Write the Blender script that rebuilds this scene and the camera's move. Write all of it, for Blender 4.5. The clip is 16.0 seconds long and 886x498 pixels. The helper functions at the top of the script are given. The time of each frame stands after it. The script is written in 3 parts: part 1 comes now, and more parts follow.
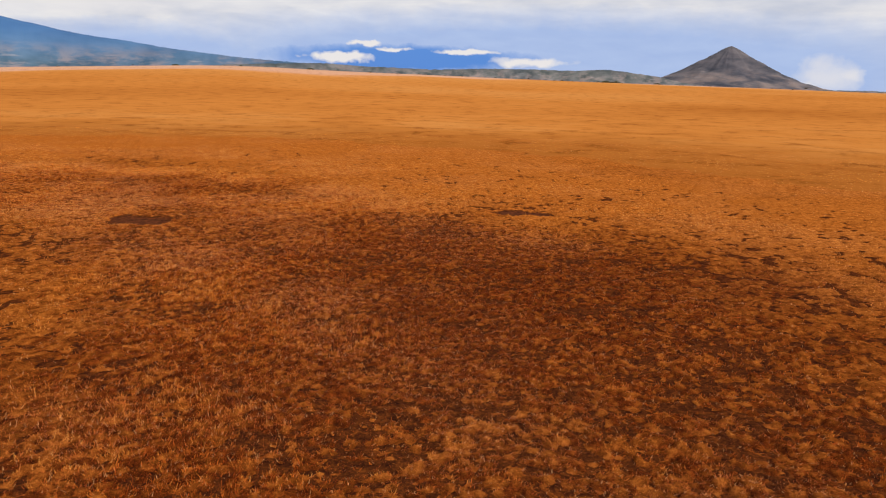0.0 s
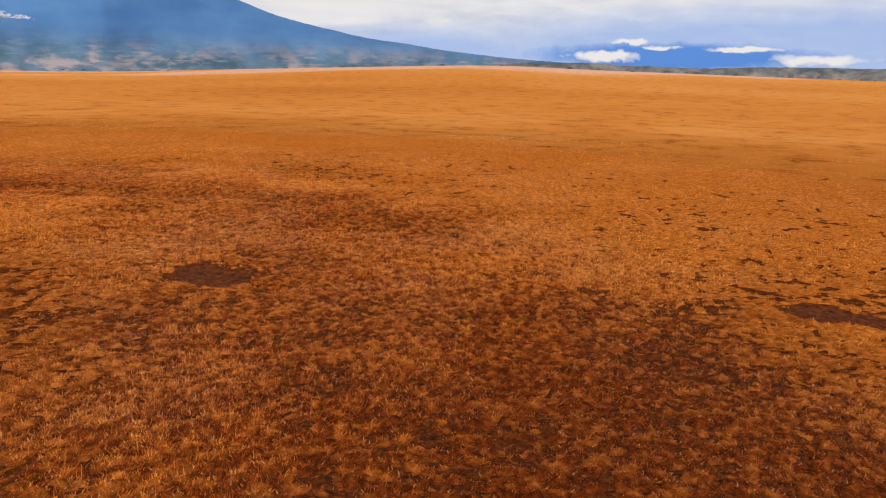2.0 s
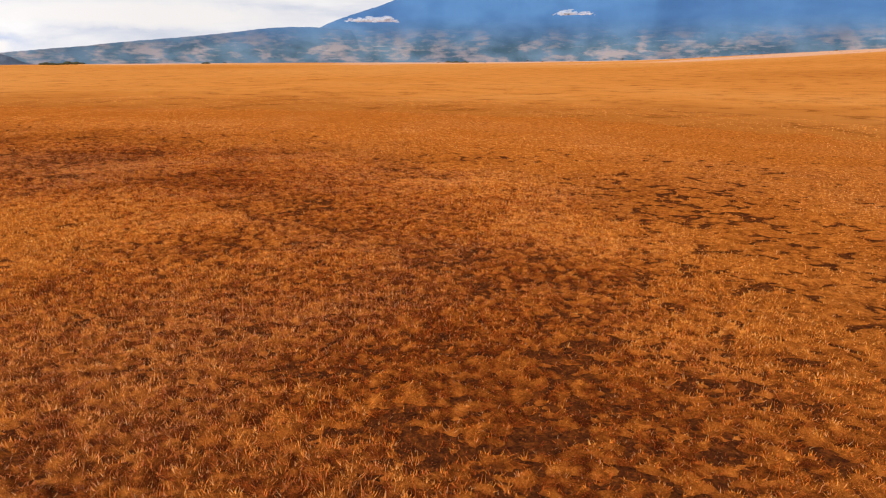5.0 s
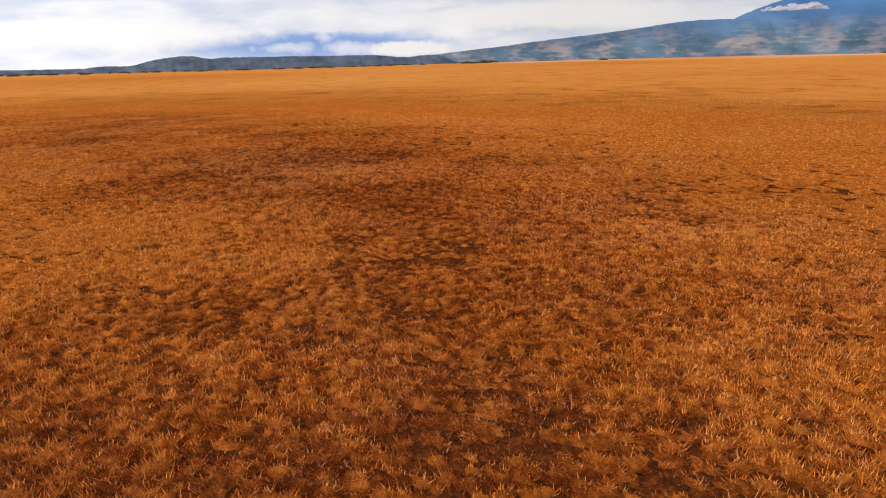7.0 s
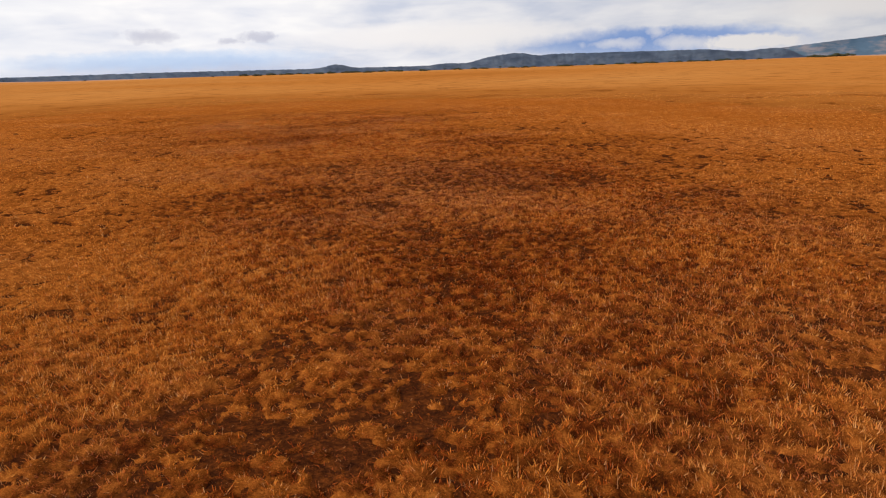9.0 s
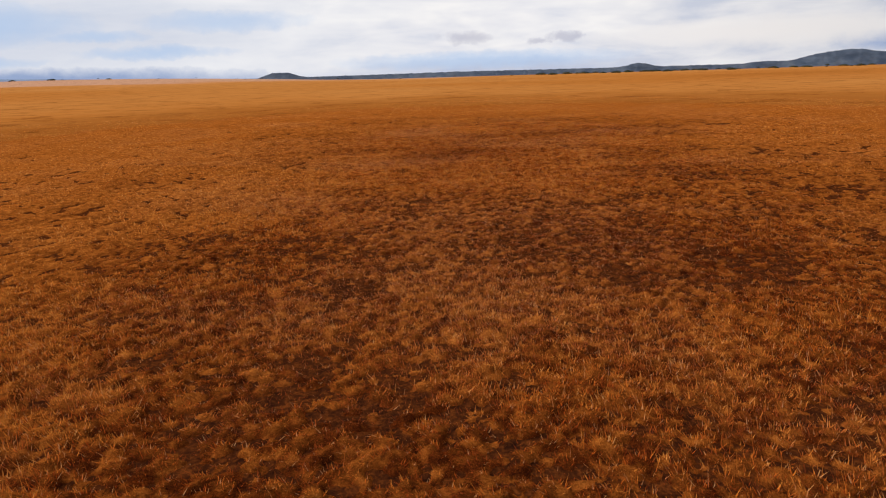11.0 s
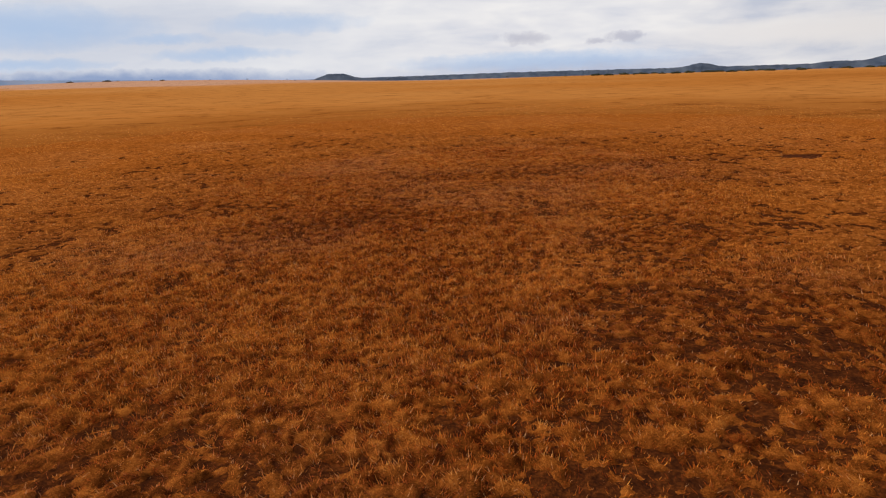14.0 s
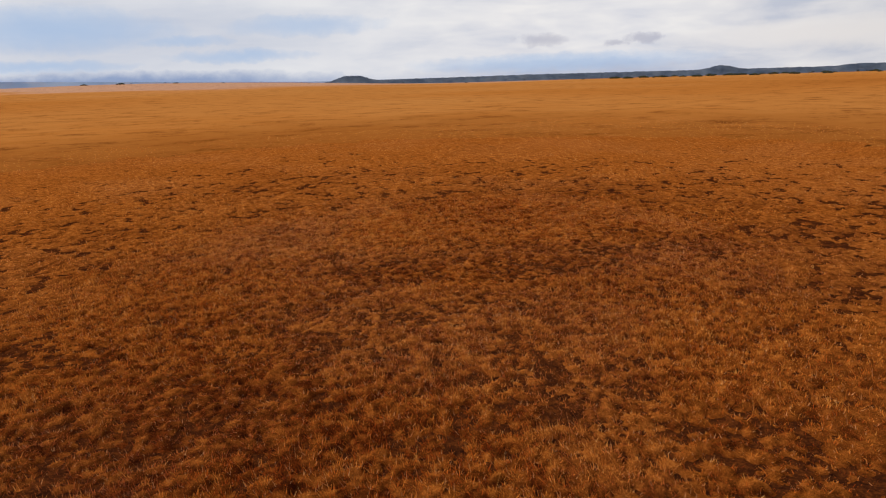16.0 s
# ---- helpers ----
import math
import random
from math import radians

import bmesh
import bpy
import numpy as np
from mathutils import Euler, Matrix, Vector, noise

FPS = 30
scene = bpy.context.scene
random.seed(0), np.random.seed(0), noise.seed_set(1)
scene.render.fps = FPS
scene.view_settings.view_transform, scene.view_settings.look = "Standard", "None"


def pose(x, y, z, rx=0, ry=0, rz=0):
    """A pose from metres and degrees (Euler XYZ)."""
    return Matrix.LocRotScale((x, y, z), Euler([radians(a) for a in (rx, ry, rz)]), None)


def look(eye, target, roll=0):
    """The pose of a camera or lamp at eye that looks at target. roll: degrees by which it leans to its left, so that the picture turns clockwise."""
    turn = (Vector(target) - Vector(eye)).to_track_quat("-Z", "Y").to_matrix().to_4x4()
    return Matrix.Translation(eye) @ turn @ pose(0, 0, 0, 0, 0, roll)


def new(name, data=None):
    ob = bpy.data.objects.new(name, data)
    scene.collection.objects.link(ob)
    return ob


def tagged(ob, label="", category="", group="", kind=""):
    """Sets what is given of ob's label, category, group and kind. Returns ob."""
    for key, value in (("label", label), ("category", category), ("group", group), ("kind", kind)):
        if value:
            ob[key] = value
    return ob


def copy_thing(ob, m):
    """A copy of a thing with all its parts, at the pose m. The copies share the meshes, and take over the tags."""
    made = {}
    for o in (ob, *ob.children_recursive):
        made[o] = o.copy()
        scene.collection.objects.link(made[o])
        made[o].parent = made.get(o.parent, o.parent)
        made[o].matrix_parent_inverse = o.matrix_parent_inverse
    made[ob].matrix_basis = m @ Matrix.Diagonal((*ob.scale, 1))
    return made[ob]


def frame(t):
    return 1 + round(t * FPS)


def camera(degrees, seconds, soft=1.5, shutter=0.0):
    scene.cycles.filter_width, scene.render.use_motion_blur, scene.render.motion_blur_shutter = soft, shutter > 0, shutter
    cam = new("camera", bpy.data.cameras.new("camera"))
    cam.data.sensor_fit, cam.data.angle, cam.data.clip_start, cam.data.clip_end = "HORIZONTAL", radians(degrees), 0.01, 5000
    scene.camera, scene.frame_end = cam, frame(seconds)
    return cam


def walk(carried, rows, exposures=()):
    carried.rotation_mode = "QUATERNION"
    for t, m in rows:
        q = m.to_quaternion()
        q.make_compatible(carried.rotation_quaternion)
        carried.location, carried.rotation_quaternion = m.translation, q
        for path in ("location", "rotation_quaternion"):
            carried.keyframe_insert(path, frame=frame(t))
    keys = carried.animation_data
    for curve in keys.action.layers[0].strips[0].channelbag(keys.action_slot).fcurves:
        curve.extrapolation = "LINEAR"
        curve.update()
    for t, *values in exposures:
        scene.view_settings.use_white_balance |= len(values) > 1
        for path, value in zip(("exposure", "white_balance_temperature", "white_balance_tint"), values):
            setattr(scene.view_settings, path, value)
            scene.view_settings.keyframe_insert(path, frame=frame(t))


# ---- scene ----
# ---- camera and its flight ----
cam = camera(65.50, 16.0, 1.2)
PATH = [
    (0.00, pose(0.000, 0.000, 7.000, 76.81, -1.37, -0.00)),
    (0.50, pose(0.224, 3.995, 6.923, 76.73, -1.35, 5.15)),
    (1.00, pose(0.412, 8.003, 6.839, 76.64, -1.30, 10.29)),
    (1.50, pose(0.425, 11.928, 6.792, 76.51, -1.36, 15.32)),
    (2.00, pose(0.297, 15.729, 6.810, 76.27, -1.50, 20.89)),
    (2.50, pose(-0.035, 19.507, 6.863, 75.97, -1.89, 26.74)),
    (3.00, pose(-0.635, 23.239, 6.836, 75.63, -2.06, 32.81)),
    (3.60, pose(-1.560, 28.062, 6.629, 75.26, -1.88, 40.80)),
    (4.25, pose(-3.008, 33.574, 6.156, 74.94, -1.10, 50.64)),
    (4.90, pose(-4.890, 38.611, 5.662, 74.74, -0.19, 61.12)),
    (5.50, pose(-6.984, 42.153, 5.394, 74.68, 0.34, 70.85)),
    (6.00, pose(-8.865, 44.481, 5.300, 74.68, 0.56, 78.84)),
    (6.50, pose(-10.970, 46.557, 5.209, 74.73, 0.81, 86.80)),
    (7.00, pose(-13.371, 48.404, 5.118, 74.69, 1.11, 94.41)),
    (7.50, pose(-15.969, 49.910, 5.036, 74.67, 1.35, 101.01)),
    (8.00, pose(-18.697, 51.069, 4.941, 74.79, 1.58, 107.57)),
    (8.50, pose(-21.596, 51.797, 4.866, 74.85, 1.64, 113.92)),
    (9.00, pose(-24.514, 52.205, 4.798, 74.99, 1.60, 120.28)),
    (9.50, pose(-27.546, 52.259, 4.741, 75.16, 1.55, 126.81)),
    (10.10, pose(-31.332, 52.139, 4.677, 75.35, 1.56, 134.53)),
    (10.75, pose(-35.574, 51.514, 4.623, 75.53, 1.65, 141.91)),
    (11.40, pose(-39.658, 50.257, 4.590, 75.66, 1.79, 147.11)),
    (12.00, pose(-43.019, 48.432, 4.585, 75.70, 1.90, 148.92)),
    (12.50, pose(-45.584, 46.616, 4.593, 75.70, 1.98, 148.97)),
    (13.00, pose(-47.984, 44.547, 4.604, 75.67, 1.91, 148.89)),
    (13.50, pose(-50.274, 42.354, 4.575, 75.72, 1.85, 148.85)),
    (14.00, pose(-52.410, 40.063, 4.693, 75.78, 1.79, 148.93)),
    (14.50, pose(-54.501, 37.765, 4.885, 75.82, 1.74, 149.47)),
    (15.00, pose(-56.387, 35.495, 5.087, 75.90, 1.74, 149.99)),
    (15.50, pose(-58.219, 33.230, 5.438, 75.97, 1.81, 150.31)),
    (16.00, pose(-60.029, 30.864, 5.812, 75.96, 1.75, 150.32)),
]
walk(cam, PATH, [(0, 0.05), (3, 0.1), (5.5, 0.2), (7, 0.03), (9, -0.22), (12, -0.36), (16, -0.47)])

# ---- small helpers ----
MID = (-20.0, 35.0)     # middle of the flown ground


def heading(az, dist, at=MID):
    """The place at that heading (degrees, anticlockwise from +y) and distance."""
    a = radians(az)
    return at[0] - math.sin(a) * dist, at[1] + math.cos(a) * dist


def part(name, bm, material, parent, label=""):
    me = bpy.data.meshes.new(name)
    bm.to_mesh(me)
    bm.free()
    me.materials.append(material)
    ob = new(name, me)
    ob.parent = parent
    return tagged(ob, label)


def grid_noise(x, y, seed):
    """Smooth value noise on unit cells, 0 to 1."""
    xi, yi = np.floor(x).astype(np.int64), np.floor(y).astype(np.int64)
    u, v = x - xi, y - yi
    u, v = u * u * (3 - 2 * u), v * v * (3 - 2 * v)

    def h(a, b):
        n = (a * 374761393 + b * 668265263 + seed * 974634777) & 0xFFFFFFFF
        n = ((n ^ (n >> 13)) * 1274126177) & 0xFFFFFFFF
        n = ((n ^ (n >> 16)) * 2246822519) & 0xFFFFFFFF
        return (n ^ (n >> 15)) / 4294967295.0
    return (h(xi, yi) * (1 - u) + h(xi + 1, yi) * u) * (1 - v) + (h(xi, yi + 1) * (1 - u) + h(xi + 1, yi + 1) * u) * v


def fractal(x, y, seed, octaves=4):
    out, amp, tot = 0, 1.0, 0.0
    for k in range(octaves):
        out = out + amp * grid_noise(x * 2 ** k + 17.3 * k, y * 2 ** k - 9.1 * k, seed + k)
        tot += amp
        amp *= 0.5
    return out / tot


def smooth(a, b, x):
    t = np.clip((x - a) / (b - a), 0, 1)
    return t * t * (3 - 2 * t)


def mesh_from(name, verts, loops, sizes, material, shade=True):
    """A mesh from numpy arrays: corners, the corner numbers of all faces, and the faces' sizes."""
    me = bpy.data.meshes.new(name)
    me.vertices.add(len(verts))
    me.vertices.foreach_set("co", np.asarray(verts, np.float32).ravel())
    me.loops.add(len(loops))
    me.loops.foreach_set("vertex_index", np.asarray(loops, np.int32))
    me.polygons.add(len(sizes))
    me.polygons.foreach_set("loop_start", np.concatenate(([0], np.cumsum(sizes)[:-1])).astype(np.int32))
    if shade:
        me.polygons.foreach_set("use_smooth", np.ones(len(sizes), bool))
    me.update(calc_edges=True)
    me.materials.append(material)
    return me


# ---- world, sun, exposure ----
SUN_AZ, SUN_EL = -135.0, 38.0
world = bpy.data.worlds.new("cloudy_sky")
scene.world = world
world.use_nodes = True
wt = world.node_tree
wt.nodes.clear()


def node(tree, kind, **inputs):
    n = tree.nodes.new(kind)
    for key, value in inputs.items():
        key = int(key[1:]) if key[0] == "i" and key[1:].isdigit() else key
        if isinstance(value, bpy.types.NodeSocket):
            tree.links.new(value, n.inputs[key])
        else:
            n.inputs[key].default_value = value
    return n


def calc(tree, op, a, b=0.0, c=0.0, clamp=False):
    n = node(tree, "ShaderNodeMath", i0=a, i1=b, i2=c)
    n.operation, n.use_clamp = op, clamp
    return n.outputs[0]


def blend(tree, fac, a, b, kind="MIX"):
    n = node(tree, "ShaderNodeMixRGB", Fac=fac, Color1=a, Color2=b)
    n.blend_type = kind
    return n.outputs[0]


def ramp(tree, fac, *stops):
    n = node(tree, "ShaderNodeValToRGB", Fac=fac)
    els = n.color_ramp.elements
    while len(els) < len(stops):
        els.new(0.5)
    for e, (p, c) in zip(els, stops):
        e.position, e.color = p, (*c, 1) if len(c) == 3 else c
    return n.outputs[0]


def noise_of(tree, vec, scale, detail=4.0, rough=0.55, distortion=0.0):
    n = node(tree, "ShaderNodeTexNoise", Vector=vec, Scale=scale, Detail=detail, Roughness=rough, Distortion=distortion)
    return n.outputs["Fac"]


def stretched(tree, vec, x, y, z):
    n = node(tree, "ShaderNodeVectorMath", i0=vec, i1=(x, y, z))
    n.operation = "MULTIPLY"
    return n.outputs[0]


way = node(wt, "ShaderNodeTexCoord").outputs["Generated"]
axes = node(wt, "ShaderNodeSeparateXYZ", Vector=way)
# headings from -120 to 240 degrees, so that the seam lies behind the flight
turned = node(wt, "ShaderNodeVectorRotate", Vector=way, Axis=(0, 0, 1), Angle=radians(-60))
back = node(wt, "ShaderNodeSeparateXYZ", Vector=turned.outputs[0])
az = calc(wt, "ADD", calc(wt, "MULTIPLY", calc(wt, "ARCTAN2", calc(wt, "MULTIPLY", back.outputs[0], -1.0), back.outputs[1]), 57.2958), 60.0)
el = calc(wt, "MULTIPLY", calc(wt, "ARCSINE", axes.outputs[2]), 57.2958)
sky = node(wt, "ShaderNodeTexSky")
sky.sky_type, sky.sun_disc = "NISHITA", False
sky.sun_elevation, sky.sun_rotation = radians(SUN_EL), radians(-SUN_AZ)
clear = blend(wt, 1.0, sky.outputs[0], (0.11, 0.11, 0.11, 1), "MULTIPLY")

# cloud sheet: layered streaks, wider with height
ragged = noise_of(wt, stretched(wt, way, 1, 1, 5), 6.0, 5.0, 0.5, 0.5)
fine = noise_of(wt, stretched(wt, way, 1, 1, 4), 18.0, 4.0, 0.5, 0.3)
wob_a = calc(wt, "MULTIPLY", calc(wt, "SUBTRACT", noise_of(wt, way, 28.0, 4.0), 0.5), 5.0)
wob_e = calc(wt, "MULTIPLY", calc(wt, "SUBTRACT", noise_of(wt, stretched(wt, way, 1, 1, 1.5), 36.0, 5.0, 0.6), 0.5), 1.0)
az_w, el_w = calc(wt, "ADD", az, wob_a), calc(wt, "ADD", el, wob_e)


def puff(a, e, wa, we, hard=1.0):
    """A soft-edged bank of cloud round a heading and height, in degrees."""
    da = calc(wt, "DIVIDE", calc(wt, "SUBTRACT", az_w, a), wa)
    de = calc(wt, "DIVIDE", calc(wt, "SUBTRACT", el_w, e), we)
    r = calc(wt, "ADD", calc(wt, "MULTIPLY", da, da), calc(wt, "MULTIPLY", de, de))
    return calc(wt, "MULTIPLY", calc(wt, "SUBTRACT", 1.0, r), hard, clamp=True)


def union(items):
    out = items[0]
    for i in items[1:]:
        out = calc(wt, "MAXIMUM", out, i)
    return out


sheet = ramp(wt, calc(wt, "ADD", calc(wt, "MULTIPLY", ragged, 0.7), calc(wt, "MULTIPLY", fine, 0.3)),
             (0.34, (0.68, 0.72, 0.84)), (0.50, (0.88, 0.88, 0.93)), (0.64, (1.02, 1.0, 1.0)))
calm = calc(wt, "DIVIDE", calc(wt, "SUBTRACT", az, 145.0), 18.0, clamp=True)
sheet = blend(wt, calc(wt, "MULTIPLY", calm, 0.65), sheet, (0.90, 0.92, 0.97, 1))
bright = calc(wt, "ADD", 0.80, calc(wt, "MULTIPLY", 0.34, calc(wt, "DIVIDE", calc(wt, "SUBTRACT", az, 85.0), 50.0, clamp=True)))
sheet = blend(wt, 1.0, sheet, node(wt, "ShaderNodeCombineXYZ", X=bright, Y=bright, Z=bright).outputs[0], "MULTIPLY")
lavender = blend(wt, calc(wt, "MULTIPLY", fine, 0.5), (0.34, 0.45, 0.73, 1), (0.56, 0.67, 0.88, 1))
# the sheet breaks up low down over the cone hill and the far plain, and is whole elsewhere
open_low = union([puff(-8, 1.2, 38, 5.4, 1.6), puff(176, -0.4, 22, 1.7, 1.4), puff(104, 1.2, 12, 1.3, 1.6), puff(140, 0.1, 16, 1.0, 0.55), puff(174, 3.4, 17, 3.6, 0.30), puff(22, 2.0, 14, 2.6, 1.2)])
sky_low = blend(wt, open_low, sheet, lavender)
wash = union([puff(179, 4.0, 10, 1.8, 0.9), puff(166, 2.0, 6, 0.6, 0.8), puff(161, 4.2, 7, 0.9, 0.7), puff(180, 1.5, 7, 0.5, 0.8), puff(170, 3.2, 4, 0.5, 0.7), puff(141, 0.9, 13, 0.8, 0.8)])
sky_low = blend(wt, calc(wt, "MULTIPLY", wash, 0.85), sky_low, (0.52, 0.72, 1.04, 1))
deep = union([puff(3.3, 2.2, 11.5, 1.15, 1.5), puff(104, 1.5, 9, 0.9, 0.5)])
sky_deep = blend(wt, calc(wt, "MULTIPLY", deep, 0.92), sky_low, blend(wt, 0.9, clear, (0.030, 0.200, 0.66, 1)))
white = union([puff(8.4, 2.2, 3.0, 0.5, 1.8), puff(-1.7, 2.8, 3.3, 0.28, 1.5), puff(6.4, 3.25, 1.5, 0.25, 1.5), puff(4.2, 2.9, 1.4, 0.2, 1.3),
               puff(-7.0, 2.1, 3.6, 0.4, 1.2), puff(-28.4, 1.4, 2.6, 1.3, 0.7), puff(-27.9, 2.1, 1.7, 1.0, 0.6), puff(-29.5, 1.5, 1.6, 0.7, 0.8), puff(-26.9, 0.8, 1.6, 0.5, 0.8), puff(97, 1.0, 4.0, 0.7, 1.8), puff(101.0, 1.1, 2.4, 0.6, 0.7), puff(103.4, 1.9, 1.2, 0.6, 0.6), puff(106.6, 1.2, 2.2, 0.45, 0.6), puff(31, 6.0, 14, 1.7, 0.8),
               puff(85, 3.2, 13, 1.1, 1.3), puff(120, 2.2, 14, 1.3, 1.0)])
cloudy = blend(wt, white, sky_deep, blend(wt, 1.0, (1.0, 0.96, 0.95, 1), node(wt, "ShaderNodeCombineXYZ", X=bright, Y=bright, Z=bright).outputs[0], "MULTIPLY"))
grey = union([puff(134.3, 2.4, 1.5, 0.45, 1.2), puff(136.3, 2.15, 1.2, 0.3, 1.0), puff(142.5, 2.6, 2.4, 0.6, 1.0), puff(94, 5.3, 22, 1.1, 1.0)])
cloudy = blend(wt, calc(wt, "MULTIPLY", grey, 0.6), cloudy, (0.55, 0.56, 0.70, 1))
up = calc(wt, "DIVIDE", calc(wt, "SUBTRACT", el, 8.0), 40.0, clamp=True)
whole = blend(wt, up, cloudy, blend(wt, 0.75, clear, (0.55, 0.57, 0.62, 1)))
out = node(wt, "ShaderNodeOutputWorld", Surface=node(wt, "ShaderNodeBackground", Color=whole, Strength=1.0).outputs[0])

sun_data = bpy.data.lights.new("sun", "SUN")
sun_data.energy, sun_data.angle, sun_data.color = 3.5, radians(3), (1.0, 0.91, 0.78)
sun = new("sun", sun_data)
sx, sy = heading(SUN_AZ, 100 * math.cos(radians(SUN_EL)), (0, 0))
sun.matrix_world = look((sx, sy, 100 * math.sin(radians(SUN_EL))), (0, 0, 0))


# ---- materials ----
def material(name):
    m = bpy.data.materials.new(name)
    m.use_nodes = True
    t = m.node_tree
    return m, t, t.nodes["Principled BSDF"], node(t, "ShaderNodeNewGeometry").outputs["Position"]


def finish(t, bsdf, color, rough, bump=None, strength=0.3, dist=0.05):
    t.links.new(color, bsdf.inputs["Base Color"])
    bsdf.inputs["Roughness"].default_value = rough
    bsdf.inputs["Specular IOR Level"].default_value = 0.15
    if bump is not None:
        t.links.new(node(t, "ShaderNodeBump", Height=bump, Strength=strength, Distance=dist).outputs[0], bsdf.inputs["Normal"])


# dry savanna ground: red-brown soil and thatch; "tone" runs from rusty to golden, "bare" marks the hollows
def value(t, name):
    n = t.nodes.new("ShaderNodeAttribute")
    n.attribute_name = name
    return n.outputs["Fac"]


SOIL, t, b, pos = material("savanna_ground")
flat = stretched(t, pos, 1, 1, 0)
tuftn = noise_of(t, flat, 4.0, 6.0, 0.68, 0.4)
clumpn = noise_of(t, flat, 1.1, 5.0, 0.62, 0.4)
streak = noise_of(t, flat, 0.16, 6.0, 0.66, 0.5)
tone, bare, far_f = value(t, "tone"), value(t, "bare"), value(t, "thatch")
grit = noise_of(t, flat, 15.0, 5.0, 0.7, 0.3)
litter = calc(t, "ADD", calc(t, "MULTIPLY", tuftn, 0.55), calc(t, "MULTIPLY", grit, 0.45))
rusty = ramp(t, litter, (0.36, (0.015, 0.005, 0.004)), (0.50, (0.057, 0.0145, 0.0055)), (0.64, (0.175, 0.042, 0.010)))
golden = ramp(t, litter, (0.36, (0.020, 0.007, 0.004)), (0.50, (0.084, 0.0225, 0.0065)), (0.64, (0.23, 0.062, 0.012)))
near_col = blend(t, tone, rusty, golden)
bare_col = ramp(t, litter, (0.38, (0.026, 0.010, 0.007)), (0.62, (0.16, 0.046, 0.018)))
# the topmost tones are a pink-pale haze painted on the plain's far edge
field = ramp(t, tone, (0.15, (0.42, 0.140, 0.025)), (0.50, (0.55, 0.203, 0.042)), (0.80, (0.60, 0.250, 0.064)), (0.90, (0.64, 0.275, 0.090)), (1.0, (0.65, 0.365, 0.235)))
mott = ramp(t, calc(t, "ADD", calc(t, "MULTIPLY", streak, 0.55), calc(t, "ADD", calc(t, "MULTIPLY", clumpn, 0.25), calc(t, "MULTIPLY", tuftn, 0.2))),
            (0.38, (0.42, 0.34, 0.30)), (0.48, (0.92, 0.89, 0.86)), (0.62, (1.0, 1.0, 1.0)))
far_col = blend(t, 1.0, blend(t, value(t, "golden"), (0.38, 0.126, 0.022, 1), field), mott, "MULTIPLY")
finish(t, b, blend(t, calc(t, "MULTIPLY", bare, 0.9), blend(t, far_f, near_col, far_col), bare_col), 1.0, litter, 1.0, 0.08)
b.inputs["Specular IOR Level"].default_value = 0.0

THATCH, t, b, pos = material("matted_thatch")
fibre = noise_of(t, stretched(t, pos, 1, 1, 1.6), 42.0, 4.0, 0.7, 1.2)
lump = noise_of(t, pos, 5.0, 4.0, 0.6)
th_f = calc(t, "ADD", calc(t, "MULTIPLY", fibre, 0.6), calc(t, "MULTIPLY", lump, 0.4))
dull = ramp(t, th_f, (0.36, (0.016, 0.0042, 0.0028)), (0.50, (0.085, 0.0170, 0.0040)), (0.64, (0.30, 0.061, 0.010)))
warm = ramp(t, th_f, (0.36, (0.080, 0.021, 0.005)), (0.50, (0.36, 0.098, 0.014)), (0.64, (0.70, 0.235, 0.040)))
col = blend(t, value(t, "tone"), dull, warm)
dusty = ramp(t, noise_of(t, stretched(t, pos, 1, 1, 0), 0.09, 4.0, 0.6, 0.4), (0.46, (0, 0, 0)), (0.62, (0.55, 0.55, 0.55)))
col = blend(t, calc(t, "MULTIPLY", dusty, 0.45), col, blend(t, 1.0, col, (1.25, 1.5, 2.4, 1), "MULTIPLY"))
finish(t, b, col, 1.0, th_f, 1.0, 0.05)
b.inputs["Specular IOR Level"].default_value = 0.0

GRASS, t, b, pos = material("dry_grass")
one = node(t, "ShaderNodeNewGeometry").outputs["Random Per Island"]
clump = noise_of(t, stretched(t, pos, 1, 1, 0), 1.7, 4.0, 0.65)
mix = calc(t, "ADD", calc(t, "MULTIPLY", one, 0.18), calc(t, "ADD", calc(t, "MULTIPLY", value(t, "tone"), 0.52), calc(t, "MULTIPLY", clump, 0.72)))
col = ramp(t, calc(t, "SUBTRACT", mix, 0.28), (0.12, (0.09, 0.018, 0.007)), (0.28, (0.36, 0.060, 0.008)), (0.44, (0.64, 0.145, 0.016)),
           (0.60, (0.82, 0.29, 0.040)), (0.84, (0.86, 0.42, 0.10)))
dusty = ramp(t, noise_of(t, stretched(t, pos, 1, 1, 0), 0.09, 4.0, 0.6, 0.4), (0.46, (0, 0, 0)), (0.62, (0.55, 0.55, 0.55)))
col = blend(t, dusty, col, blend(t, 0.55, col, (0.66, 0.32, 0.15, 1)))
straw = ramp(t, calc(t, "FRACT", calc(t, "MULTIPLY", one, 37.0)), (0.86, (0, 0, 0)), (0.88, (1, 1, 1)))
col = blend(t, calc(t, "MULTIPLY", straw, 0.55), col, (0.80, 0.47, 0.21, 1))
finish(t, b, col, 0.9)
b.inputs["Specular IOR Level"].default_value = 0.05
thin = node(t, "ShaderNodeBsdfTranslucent", Color=col)
t.links.new(node(t, "ShaderNodeMixShader", Fac=0.25, i1=b.outputs[0], i2=thin.outputs[0]).outputs[0], t.nodes["Material Output"].inputs["Surface"])


